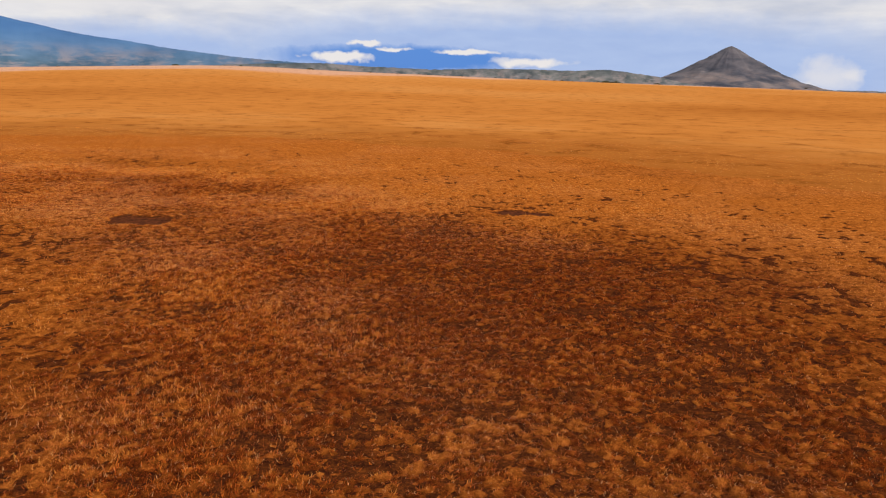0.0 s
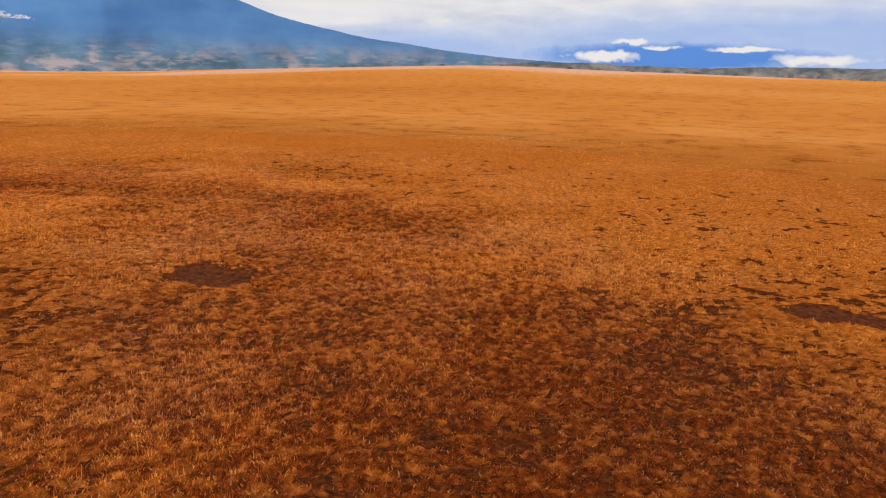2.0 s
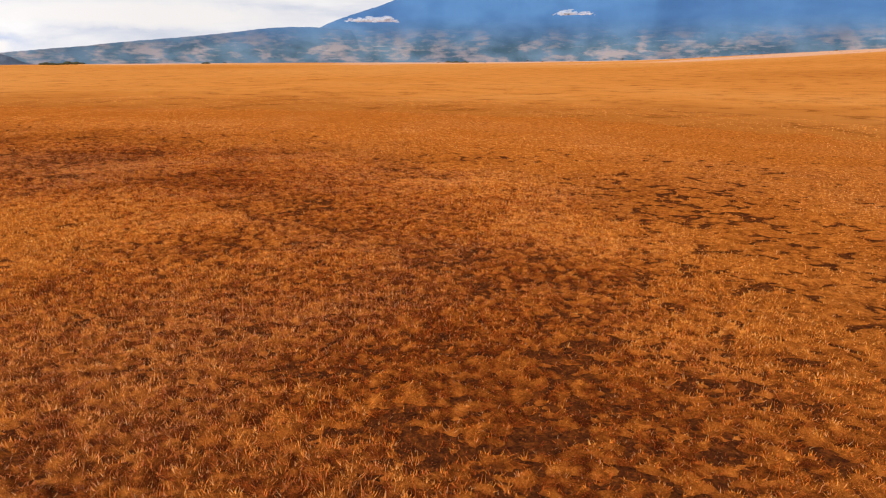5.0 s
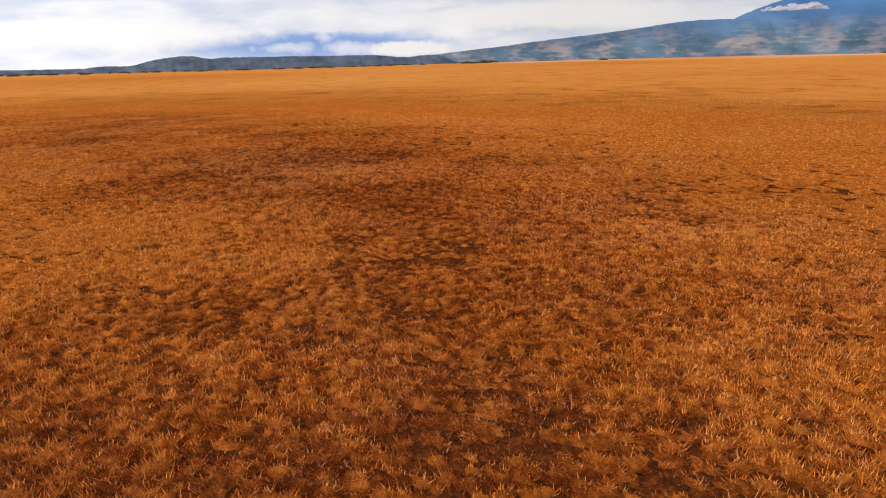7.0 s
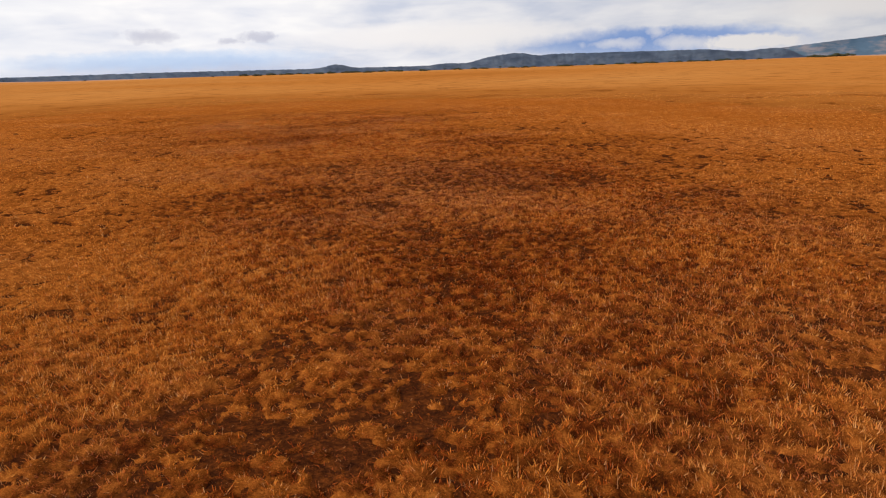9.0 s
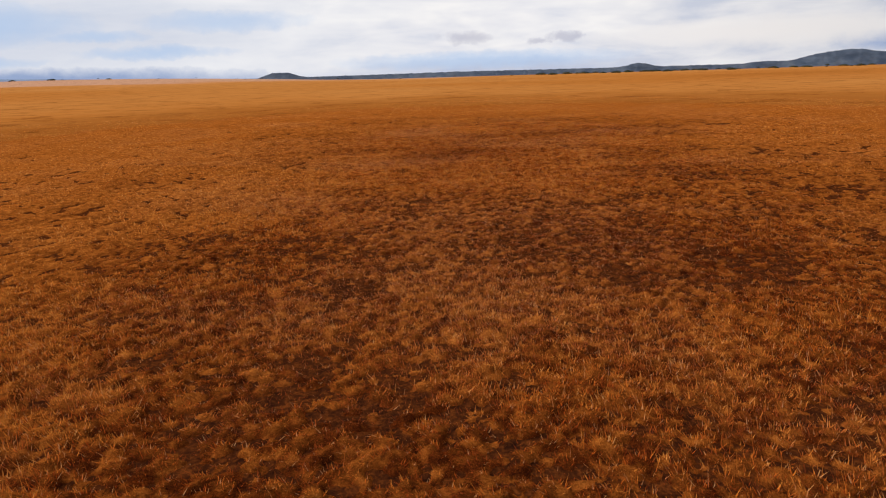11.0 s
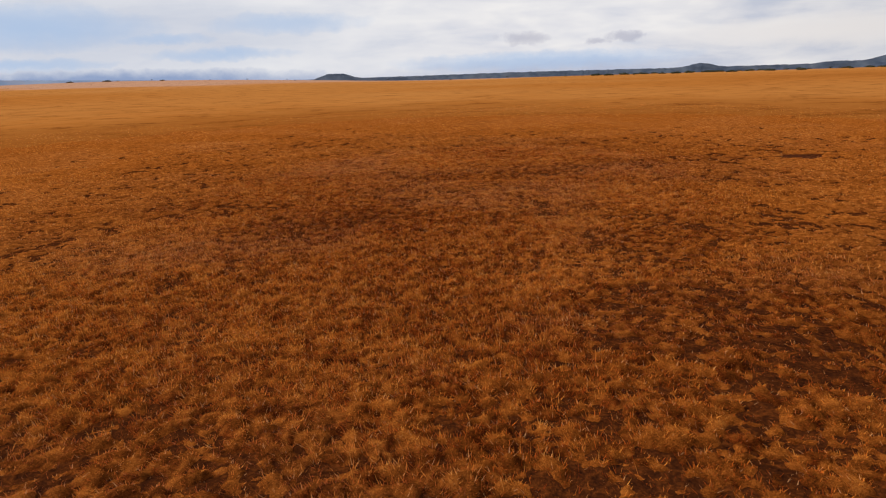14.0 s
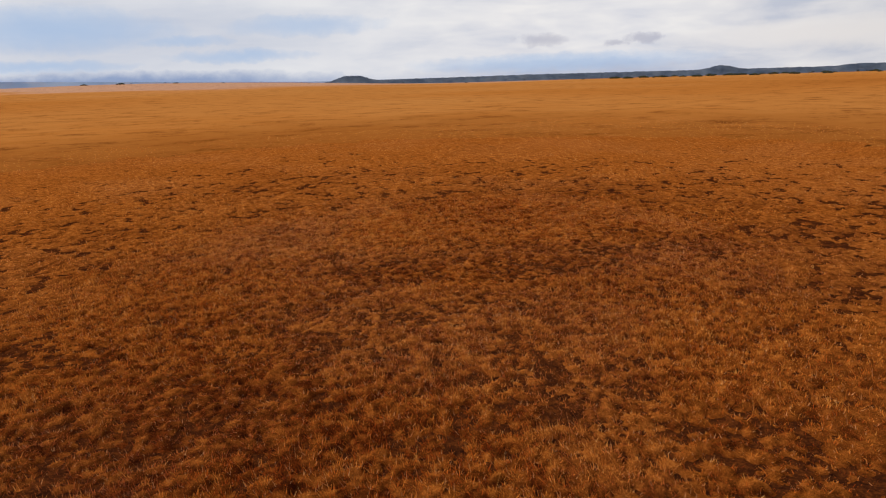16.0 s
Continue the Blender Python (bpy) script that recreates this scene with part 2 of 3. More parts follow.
def hill_material(name, low, high, pale, amount, size, upper=None, belt=(2.6, 0.9)):
    """Woods and scrub in patches, laid along the slope ("across", "up"), with pale clearings in the lower belt; upper:
    a haze blue painted over the higher slope.
    """
    m, t, b, pos = material(name)
    up = value(t, "up")
    slope = node(t, "ShaderNodeCombineXYZ", X=value(t, "across"), Y=calc(t, "MULTIPLY", up, 1.9), Z=0.0).outputs[0]
    n1 = noise_of(t, slope, size, 8.0, 0.62, 0.3)
    n2 = noise_of(t, slope, size * 1.1, 6.0, 0.55, 0.5)
    n3 = noise_of(t, stretched(t, slope, 1, 2.2, 1), size * 3.0, 6.0, 0.6, 0.2)
    col = ramp(t, n1, (0.36, low), (0.64, high))
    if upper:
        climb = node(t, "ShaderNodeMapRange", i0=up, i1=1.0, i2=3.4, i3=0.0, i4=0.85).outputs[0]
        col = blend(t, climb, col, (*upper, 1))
    lowland = node(t, "ShaderNodeMapRange", i0=up, i1=belt[0], i2=belt[1], i3=0.0, i4=amount).outputs[0]
    spots = ramp(t, calc(t, "ADD", calc(t, "MULTIPLY", n2, 0.6), calc(t, "MULTIPLY", n3, 0.4)), (0.485, (0, 0, 0)), (0.585, (1, 1, 1)))
    col = blend(t, calc(t, "MULTIPLY", spots, lowland), col, (*pale, 1))
    # thin pale streaks; broad cloud shadows painted as darker and lighter patches
    thread = ramp(t, noise_of(t, stretched(t, slope, 0.5, 3.0, 1), size * 2.2, 3.0, 0.5, 0.2), (0.64, (0, 0, 0)), (0.70, (1, 1, 1)))
    col = blend(t, calc(t, "MULTIPLY", calc(t, "MULTIPLY", thread, lowland), 0.6), col, (0.42, 0.38, 0.40, 1))
    broad = ramp(t, noise_of(t, slope, size * 0.5, 3.0, 0.5), (0.35, (0.68, 0.72, 0.78)), (0.62, (1.06, 1.04, 1.0)))
    finish(t, b, blend(t, 1.0, col, broad, "MULTIPLY"), 0.95)
    return m


# distance haze is painted into this forest's colours, bluest on the upper slope
FOREST = hill_material("haze_blue_forest", (0.046, 0.095, 0.140), (0.105, 0.175, 0.26), (0.32, 0.265, 0.275), 0.85, 0.34, (0.060, 0.165, 0.385))
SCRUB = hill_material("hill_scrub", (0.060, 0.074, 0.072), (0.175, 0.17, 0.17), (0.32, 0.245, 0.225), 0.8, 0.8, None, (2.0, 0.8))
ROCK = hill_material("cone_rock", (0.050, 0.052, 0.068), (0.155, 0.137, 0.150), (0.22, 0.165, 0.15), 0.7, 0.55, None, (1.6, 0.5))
# ridge and lowland: the blue of the hazy air is put into their colours
BLUE = hill_material("haze_blue_woods", (0.045, 0.064, 0.104), (0.085, 0.112, 0.165), (0.14, 0.14, 0.16), 0.4, 1.2, None, (0.6, -0.4))
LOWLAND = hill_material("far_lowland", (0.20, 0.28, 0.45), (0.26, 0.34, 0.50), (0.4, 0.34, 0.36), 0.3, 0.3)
LEAF, t, b, pos = material("acacia_leaves")
finish(t, b, ramp(t, noise_of(t, pos, 1.2), (0.3, (0.03, 0.035, 0.02)), (0.7, (0.075, 0.07, 0.035))), 0.9)
BARK, t, b, pos = material("acacia_bark")
finish(t, b, ramp(t, noise_of(t, pos, 6.0), (0.3, (0.04, 0.03, 0.022)), (0.7, (0.10, 0.075, 0.05))), 0.95)


# ---- the ground, one sheet to the horizon ----
BARE_SPOTS = [(-15.4, 34.2, 1.7, 1.1), (4.7, 39.1, 1.5, 0.9), (-86.8, 18.7, 1.5, 0.9)]
# golden (+) and rusty (-) stretches of the plain: place, breadth, strength
STRETCHES = [(12, 27, 8, -0.22), (-45.5, 42.7, 6, 0.18), (-57.4, 33, 5, 0.15), (-60.5, 19.5, 4, -0.18), (-33.5, 50, 4, -0.18), (4, 52, 12, 0.30), (-3, 13, 4.5, 0.05), (-3, 33, 5, -0.22), (-18, 48, 5, -0.32), (-51.5, 39.5, 3.6, -0.30), (-47.5, 37, 4, 0.20), (-62.5, 26, 5, 0.06), (7, 38, 3, 0.35), (-4, 44, 6, 0.22), (-15, 51, 5, 0.32), (-21, 55, 6, 0.30), (-33, 54, 5, 0.22), (-32, 41, 4, 0.20),
             (-56, 46, 6, 0.22), (-10, 58, 9, 0.18), (-72, 27, 6, 0.22), (-52, 22, 5, 0.18), (-74, 11, 5, 0.20), (-66, 27, 4, 0.15),
             (16, 60, 14, -0.22), (-33, 36, 6, 0.42), (-43, 27, 6, 0.26), (-50, 31, 5, 0.14), (-59, 36, 6, 0.25), (-54, 18, 5, 0.10),
             (-70, 9, 5, 0.12), (-7, 23, 5, 0.13), (2, 15, 6, 0.16), (-58, 6, 8, -0.06), (-70, 4, 7, 0.15), (-30.4, 46.7, 3.5, 0.14), (-69.5, 25.5, 3, -0.20), (-68, 19, 5, 0.20), (-24.6, 51.5, 5, 0.14)]


STRIP = [(2, 9), (-2, 26), (-14, 42), (-30, 49), (-45, 42), (-56, 30), (-72, 10)]   # the middle of the grazed strip


def off_strip(x, y):
    best = np.full(len(x), 1e9)
    for (ax, ay), (bx, by) in zip(STRIP, STRIP[1:]):
        lx, ly = bx - ax, by - ay
        u = np.clip(((x - ax) * lx + (y - ay) * ly) / (lx * lx + ly * ly), 0, 1)
        best = np.minimum(best, np.hypot(x - ax - u * lx, y - ay - u * ly))
    return best


# how far the plain climbs towards its edge, in degrees, heading by heading
RISE = [(-120, 0.2), (-60, 0.4), (-35, 0.76), (-25, 0.98), (-12, 1.16), (0, 1.40), (8, 1.52), (15, 1.73), (21, 1.56), (28, 1.26), (36, 0.92), (46, 0.42), (60, 0.24), (72, 0.22), (88, 0.12), (105, -0.05), (120, -0.12),
        (150, -0.10), (158, 0.22), (164, 0.44), (173, 0.58), (180, 0.48), (210, 0.2), (240, 0.2)]


def rise(a):
    a = (a + 120) % 360 - 120
    at, up = zip(*RISE)
    return sum(np.interp(a + d, at, up) for d in (-3, -1, 1, 3)) / 4


def bare_spot(x, y):
    """1 in the trampled bare spots, 0 elsewhere."""
    h = np.zeros(len(x))
    for px, py, w, d in BARE_SPOTS:
        by = np.nonzero((np.abs(x - px) < 2 * w) & (np.abs(y - py) < 2 * d))[0]
        u, v = x[by], y[by]
        e = ((u - px) / w) ** 2 + ((v - py) / d) ** 2 + 2.2 * (fractal(u * 1.5, v * 1.5, 5, 3) - 0.5)
        h[by] = np.maximum(h[by], 1 - smooth(0.6, 1.25, e))
    return h


def tone_of(x, y):
    z = 0.53 + 0.6 * (fractal(x * 0.05, y * 0.05, 61, 3) - 0.5) + 0.40 * (fractal(x * 0.25, y * 0.25, 66, 3) - 0.5)
    for px, py, w, s in STRETCHES:
        z = z + s * np.exp(-((x - px) ** 2 + (y - py) ** 2) / (w * w))
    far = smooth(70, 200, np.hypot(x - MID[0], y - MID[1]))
    # haze painted by distance and heading: the plain pales towards its edge
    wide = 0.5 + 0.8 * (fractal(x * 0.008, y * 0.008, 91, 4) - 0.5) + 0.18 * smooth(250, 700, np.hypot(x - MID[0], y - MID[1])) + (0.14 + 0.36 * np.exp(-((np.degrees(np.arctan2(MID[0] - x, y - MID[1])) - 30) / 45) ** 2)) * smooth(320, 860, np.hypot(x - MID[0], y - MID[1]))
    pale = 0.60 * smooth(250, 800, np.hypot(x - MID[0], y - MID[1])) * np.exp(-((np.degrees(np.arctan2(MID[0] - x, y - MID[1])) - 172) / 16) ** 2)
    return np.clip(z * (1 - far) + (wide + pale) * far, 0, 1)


def ground_z(x, y):
    dx, dy = x - MID[0], y - MID[1]
    r = np.hypot(dx, dy)
    a = np.degrees(np.arctan2(-dx, dy))
    z = np.tan(np.radians(rise(a))) * 900 * smooth(80, 900, r) - 0.014 * np.maximum(0, r - 880)
    near = 1 - smooth(150, 420, r)
    return z + near * (0.12 * (fractal(x * 0.45, y * 0.45, 3, 2) - 0.5) + 0.30 * (fractal(x * 0.06, y * 0.06, 8, 2) - 0.5) - 0.06 * bare_spot(x, y))


def give(me, name, values):
    me.attributes.new(name, "FLOAT", "POINT").data.foreach_set("value", np.asarray(values, np.float32))


SEG = 360
radii = [0.25]
while radii[-1] < 4700:
    radii.append(radii[-1] + max(0.5, radii[-1] * 0.02))
radii = np.array(radii)
ang = np.linspace(0, 2 * math.pi, SEG, endpoint=False)
gx = (MID[0] + radii[:, None] * np.cos(ang)).ravel()
gy = (MID[1] + radii[:, None] * np.sin(ang)).ravel()
gv = np.stack([gx, gy, ground_z(gx, gy)], 1)
i, j = np.meshgrid(np.arange(len(radii) - 1), np.arange(SEG), indexing="ij")
k = (j + 1) % SEG
quads = np.stack([i * SEG + j, (i + 1) * SEG + j, (i + 1) * SEG + k, i * SEG + k], -1).reshape(-1, 4)
loops = np.concatenate([quads.ravel(), np.arange(SEG)])
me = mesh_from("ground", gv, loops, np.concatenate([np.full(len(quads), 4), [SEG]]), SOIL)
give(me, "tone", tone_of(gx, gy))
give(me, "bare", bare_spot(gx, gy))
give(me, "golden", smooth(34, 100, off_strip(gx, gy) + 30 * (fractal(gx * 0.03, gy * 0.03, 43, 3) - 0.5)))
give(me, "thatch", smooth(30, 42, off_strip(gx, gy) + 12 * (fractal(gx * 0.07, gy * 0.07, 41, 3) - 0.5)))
ground = tagged(new("ground", me), "dry orange-brown savanna plain with patchy thatch and soil", "ground", kind="structure")


# ---- turf: a hummocky mat of dead grass, broken by gaps down to the soil, with blades standing on it ----
rng = np.random.default_rng(5)
CELL = 0.20     # usual spacing of the tussocks


def chance(a, b, seed):
    """A fixed random number, 0 to 1, for each cell of a grid."""
    n = (a * 374761393 + b * 668265263 + seed * 974634777) & 0xFFFFFFFF
    n = ((n ^ (n >> 13)) * 1274126177) & 0xFFFFFFFF
    n = ((n ^ (n >> 16)) * 2246822519) & 0xFFFFFFFF
    return (n ^ (n >> 15)) / 4294967295.0


def lush(x, y, tone):
    """Where the grass stands taller and closes up, 0 to 1."""
    return smooth(0.42, 0.72, fractal(x * 0.22, y * 0.22, 401, 3) + 0.55 * (tone - 0.5))


def domes(x, y, cell, seed):
    """Rounded tussocks of about that size, scattered: height, a random shade for each, and the way from its middle, 1 at the edge."""
    a0, b0 = np.floor(x / cell).astype(np.int64), np.floor(y / cell).astype(np.int64)
    best, pale, ox, oy = np.full(len(x), -1.0), np.zeros(len(x)), np.zeros(len(x)), np.zeros(len(x))
    for i in (-1, 0, 1):
        for j in (-1, 0, 1):
            a, b = a0 + i, b0 + j
            px, py = (a + 0.1 + 0.8 * chance(a, b, seed)) * cell, (b + 0.1 + 0.8 * chance(a, b, seed + 1)) * cell
            size = chance(a, b, seed + 2)
            r = cell * (0.44 + 0.52 * size)
            e = 1 - ((x - px) ** 2 + (y - py) ** 2) / (r * r)
            dome = (0.055 + 0.11 * size * chance(a, b, seed + 3)) * np.sqrt(np.maximum(e, 0)) - 0.03 * (e < 0)
            more = dome > best
            best = np.where(more, dome, best)
            pale = np.where(more, chance(a, b, seed + 4), pale)
            ox, oy = np.where(more, (x - px) / r, ox), np.where(more, (y - py) / r, oy)
    return best, pale, ox, oy


def turf(x, y, d, thick):
    """Height of the mat over the soil (below 0: a gap), how pale its tussock is, and the way and share from the tussock's middle to its edge."""
    wx = x + 0.22 * (fractal(x * 3.3, y * 3.3, 201, 3) - 0.5)
    wy = y + 0.22 * (fractal(x * 3.3, y * 3.3, 211, 3) - 0.5)
    small, pale, ox, oy = domes(wx, wy, CELL, 221)
    big, pale_b, ox_b, oy_b = domes(wx, wy, CELL * 2.8, 281)
    w = smooth(6, 16, d)
    best = small * (1 - 0.65 * w) + (0.30 + 0.75 * w) * 1.15 * big
    pale, ox, oy = pale * (1 - 0.7 * w) + pale_b * 0.7 * w, ox * (1 - 0.7 * w) + ox_b * 0.7 * w, oy * (1 - 0.7 * w) + oy_b * 0.7 * w
    far = smooth(9, 38, d)     # the relief dies down towards the open plain
    crumb = fractal(x * 8.0, y * 8.0, 271, 2) - 0.5
    worn = fractal(x * 0.40, y * 0.40, 231, 3) - 0.5
    swell = fractal(x * 1.25, y * 1.25, 261, 2) - 0.5
    z = best * (1 - 0.35 * far - 0.25 * thick) - 0.070 - 0.008 * w * (1 - far) + 0.08 * crumb + (0.10 - 0.05 * w) * swell + (0.08 - 0.07 * w) * np.minimum(worn, 0.08) + 0.045 * thick + 0.06 * far - 0.3 * bare_spot(x, y)
    return z, pale, ox, oy


def on_grid(step, span, keep):
    """Corners of the square cells of that size that keep() takes, in whole numbers of steps from the box's corner."""
    nx, ny = int((BOX[1] - BOX[0]) / span) * round(span / step), int((BOX[3] - BOX[2]) / span) * round(span / step)
    many = round(span / step)
    ci, cj = np.meshgrid(np.arange(nx // many), np.arange(ny // many), indexing="ij")
    ci, cj = ci.ravel(), cj.ravel()
    d = off_strip(BOX[0] + (ci + 0.5) * span, BOX[2] + (cj + 0.5) * span)
    d = d + 5 * (fractal(ci * 0.1, cj * 0.1, 251, 2) - 0.5)
    ok = keep(d)
    u, v = np.meshgrid(np.arange(many), np.arange(many), indexing="ij")
    fi, fj = (ci[ok][:, None] * many + u.ravel()).ravel(), (cj[ok][:, None] * many + v.ravel()).ravel()
    quads_ = np.stack([fi * (ny + 1) + fj, (fi + 1) * (ny + 1) + fj, (fi + 1) * (ny + 1) + fj + 1, fi * (ny + 1) + fj + 1], 1)
    used, back_ = np.unique(quads_, return_inverse=True)
    return BOX[0] + (used // (ny + 1)) * step, BOX[2] + (used % (ny + 1)) * step, back_.reshape(-1, 4)


BOX, SPAN = (-126.0, 56.0, -44.0, 102.0), 0.26
mat_v, mat_q, mat_t, many = [], [], [], 0
for step, keep in ((SPAN / 4, lambda d: d < 8.4), (SPAN / 2, lambda d: (d >= 8.4) & (d < 20.0)), (SPAN, lambda d: (d >= 20.0) & (d < 42.0))):
    x, y, q = on_grid(step, SPAN, keep)
    d, tone = off_strip(x, y), tone_of(x, y)
    over, pale, ox, oy = turf(x, y, d, lush(x, y, tone))
    q = q[(over[q] > -0.02).any(1)]
    mat_v.append(np.stack([x, y, ground_z(x, y) + over], 1))
    mat_q.append(q + many)
    # shade is painted in too: each tussock's tone drops towards its edge
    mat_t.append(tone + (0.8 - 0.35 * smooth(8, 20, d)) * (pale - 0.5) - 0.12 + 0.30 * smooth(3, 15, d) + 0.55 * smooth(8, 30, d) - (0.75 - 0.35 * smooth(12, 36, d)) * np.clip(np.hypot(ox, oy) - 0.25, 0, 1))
    many += len(x)
mat_q = np.concatenate(mat_q)
me = mesh_from("turf", np.concatenate(mat_v), mat_q.ravel(), np.full(len(mat_q), 4), THATCH)
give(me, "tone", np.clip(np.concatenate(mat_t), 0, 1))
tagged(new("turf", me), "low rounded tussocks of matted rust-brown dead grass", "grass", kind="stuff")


def blades(density, lo, hi, length, width, tall_share):
    """Thin blades rooted on the mat between two distances from the strip's middle: most lie over, the taller ones stand in the lush patches."""
    n = int(density * (BOX[1] - BOX[0]) * (BOX[3] - BOX[2]))
    x, y = rng.uniform(BOX[0], BOX[1], n), rng.uniform(BOX[2], BOX[3], n)
    d = off_strip(x, y)
    near = (d + rng.uniform(-2, 2, n) >= lo) & (d + rng.uniform(-2, 2, n) < hi)
    x, y, d = x[near], y[near], d[near]
    tone = tone_of(x, y)
    thick = lush(x, y, tone)
    over, pale, ox, oy = turf(x, y, d, thick)
    n = len(x)
    keep = ((over > 0.0) | (rng.uniform(0, 1, n) < 0.30)) & (bare_spot(x, y) < rng.uniform(0.2, 1.0, n))
    x, y, d, tone, thick, over, pale, ox, oy = (v[keep] for v in (x, y, d, tone, thick, over, pale, ox, oy))
    n = len(x)
    tall = rng.uniform(0, 1, n) < tall_share * (0.15 + 1.7 * thick)
    size = length * (0.95 + 0.7 * thick) * rng.uniform(0.45, 1.35, n) * np.where(tall, 2.3, 1.0)
    lean = size * np.where(tall, rng.uniform(0.05, 0.6, n), rng.uniform(0.35, 1.5 - 0.6 * thick, n))
    turn = np.arctan2(oy, ox) + rng.normal(0, 0.7, n)
    lx, ly = np.cos(turn) * lean + 0.10 * size, np.sin(turn) * lean - 0.05 * size
    side = turn + math.pi / 2 + rng.uniform(-0.9, 0.9, n)
    wide = width * rng.uniform(0.6, 1.4, n) * np.where(tall, 0.6, 1.0)
    wx, wy = np.cos(side) * wide, np.sin(side) * wide
    z = ground_z(x, y) + np.maximum(over, 0) - 0.012
    p = np.stack([np.stack([x + wx, y + wy, z], 1), np.stack([x + lx, y + ly, z + size * np.where(tall, 1, 0.8)], 1), np.stack([x - wx, y - wy, z], 1)], 1)
    # painted shade lowers the tone at tussock edges and in the gaps
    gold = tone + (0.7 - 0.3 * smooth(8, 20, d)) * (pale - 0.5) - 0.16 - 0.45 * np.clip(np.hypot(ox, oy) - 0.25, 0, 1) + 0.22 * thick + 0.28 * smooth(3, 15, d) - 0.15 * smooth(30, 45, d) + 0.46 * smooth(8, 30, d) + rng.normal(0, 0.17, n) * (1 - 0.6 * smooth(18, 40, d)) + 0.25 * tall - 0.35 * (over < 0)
    # roots darkened for old thatch and painted shade, tips paler as straw
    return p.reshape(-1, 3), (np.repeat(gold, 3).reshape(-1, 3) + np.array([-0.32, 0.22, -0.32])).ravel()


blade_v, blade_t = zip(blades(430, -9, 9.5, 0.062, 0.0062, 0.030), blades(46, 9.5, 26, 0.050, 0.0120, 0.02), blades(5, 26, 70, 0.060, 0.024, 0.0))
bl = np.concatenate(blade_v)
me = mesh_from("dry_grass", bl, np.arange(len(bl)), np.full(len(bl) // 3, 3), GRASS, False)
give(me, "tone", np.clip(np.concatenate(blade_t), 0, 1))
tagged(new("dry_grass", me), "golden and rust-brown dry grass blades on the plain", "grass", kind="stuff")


# ---- hills on the horizon ----
START, TURN, END = (0, 16), (-10, 46), (-42, 48)


def bump(a, at, w):
    return np.exp(-((a - at) / w) ** 2)


def step(a, at, w):
    return 1 / (1 + np.exp(-(a - at) / w))


def range_of(name, label, first, last, near, far, crest, mat, at, seed, power=1.5, gully=0.06, fringe=0.02, fine=7):
    """A line of hills from heading to heading: a slope that climbs from `near` to its crest at `far`, and falls off behind."""
    az_ = np.linspace(first, last, int((last - first) * fine))
    v = np.concatenate([np.linspace(0, 1, 30), [1.04, 1.12, 1.3]])
    A, V = np.meshgrid(az_, v)
    top = far * np.tan(np.radians(crest(A) + fringe * 2 * (fractal(A * 5, A * 0 + seed, seed, 3) - 0.5))) + 5.5
    foot = -45.0
    climb = np.where(V <= 1, np.clip(V, 0, 1) ** power, 1 - (V - 1) * 2.0)
    ribs = fractal(A * 0.75, V * 1.6, seed + 3, 4) - 0.5
    Z = foot + (top - foot) * climb * (1 + gully * 4 * ribs * np.clip(V * (1 - V) * 2, 0, 1))
    d = near + (far - near) * V * (1 + 0.1 * (fractal(A * 0.3, V * 0 + 2, seed + 8, 2) - 0.5))
    X, Y = at[0] - np.sin(np.radians(A)) * d, at[1] + np.cos(np.radians(A)) * d
    nv, nu = X.shape
    i, j = np.meshgrid(np.arange(nv - 1), np.arange(nu - 1), indexing="ij")
    q = np.stack([i * nu + j + 1, i * nu + j, (i + 1) * nu + j, (i + 1) * nu + j + 1], -1).reshape(-1, 4)
    me = mesh_from(name, np.stack([X.ravel(), Y.ravel(), Z.ravel()], 1), q.ravel(), np.full(len(q), 4), mat)
    give(me, "across", A.ravel())
    give(me, "up", np.degrees(np.arctan2(Z - 5.5, d)).ravel())
    ob = new(name, me)
    return tagged(ob, label, "mountain" if name == "mountain" else "hill", kind="structure")


def mountain_line(a):
    right = 1.25 + 4.05 * np.exp((np.minimum(a, 52) - 36.6) / 11.2) + 0.22 * bump(a, 26, 9)
    left = 0.22 + np.maximum(97.5 - a, 0) * 0.105 + 9 * bump(np.maximum(a, 51), 51, 11)
    rounded = -np.log(np.exp(-right) + np.exp(-left) + np.exp(-11.0))
    return rounded - 3.2 * step(a, 74.5, 1.3)


range_of("mountain", "broad haze-blue forested volcano slope with pale clearings", 4, 84, 1700, 4200, mountain_line, FOREST, TURN, 3, 1.9, 0.035, 0.03)
range_of("mountain_shoulder", "long haze-blue wooded shoulder below the volcano", 60, 101, 1600, 3700, lambda a: 0.20 + np.maximum(97.5 - np.maximum(a, 70), 0) * 0.103 + 0.3 * bump(a, 75, 4) - 2.8 * step(-a, -67, 3.4), FOREST, TURN, 33, 1.7, 0.06, 0.03)
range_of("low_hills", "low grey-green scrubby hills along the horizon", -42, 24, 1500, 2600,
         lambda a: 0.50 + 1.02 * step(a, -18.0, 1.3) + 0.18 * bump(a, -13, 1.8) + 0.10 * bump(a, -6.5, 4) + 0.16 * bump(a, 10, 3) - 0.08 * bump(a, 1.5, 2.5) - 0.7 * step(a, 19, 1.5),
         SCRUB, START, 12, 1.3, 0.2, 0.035)
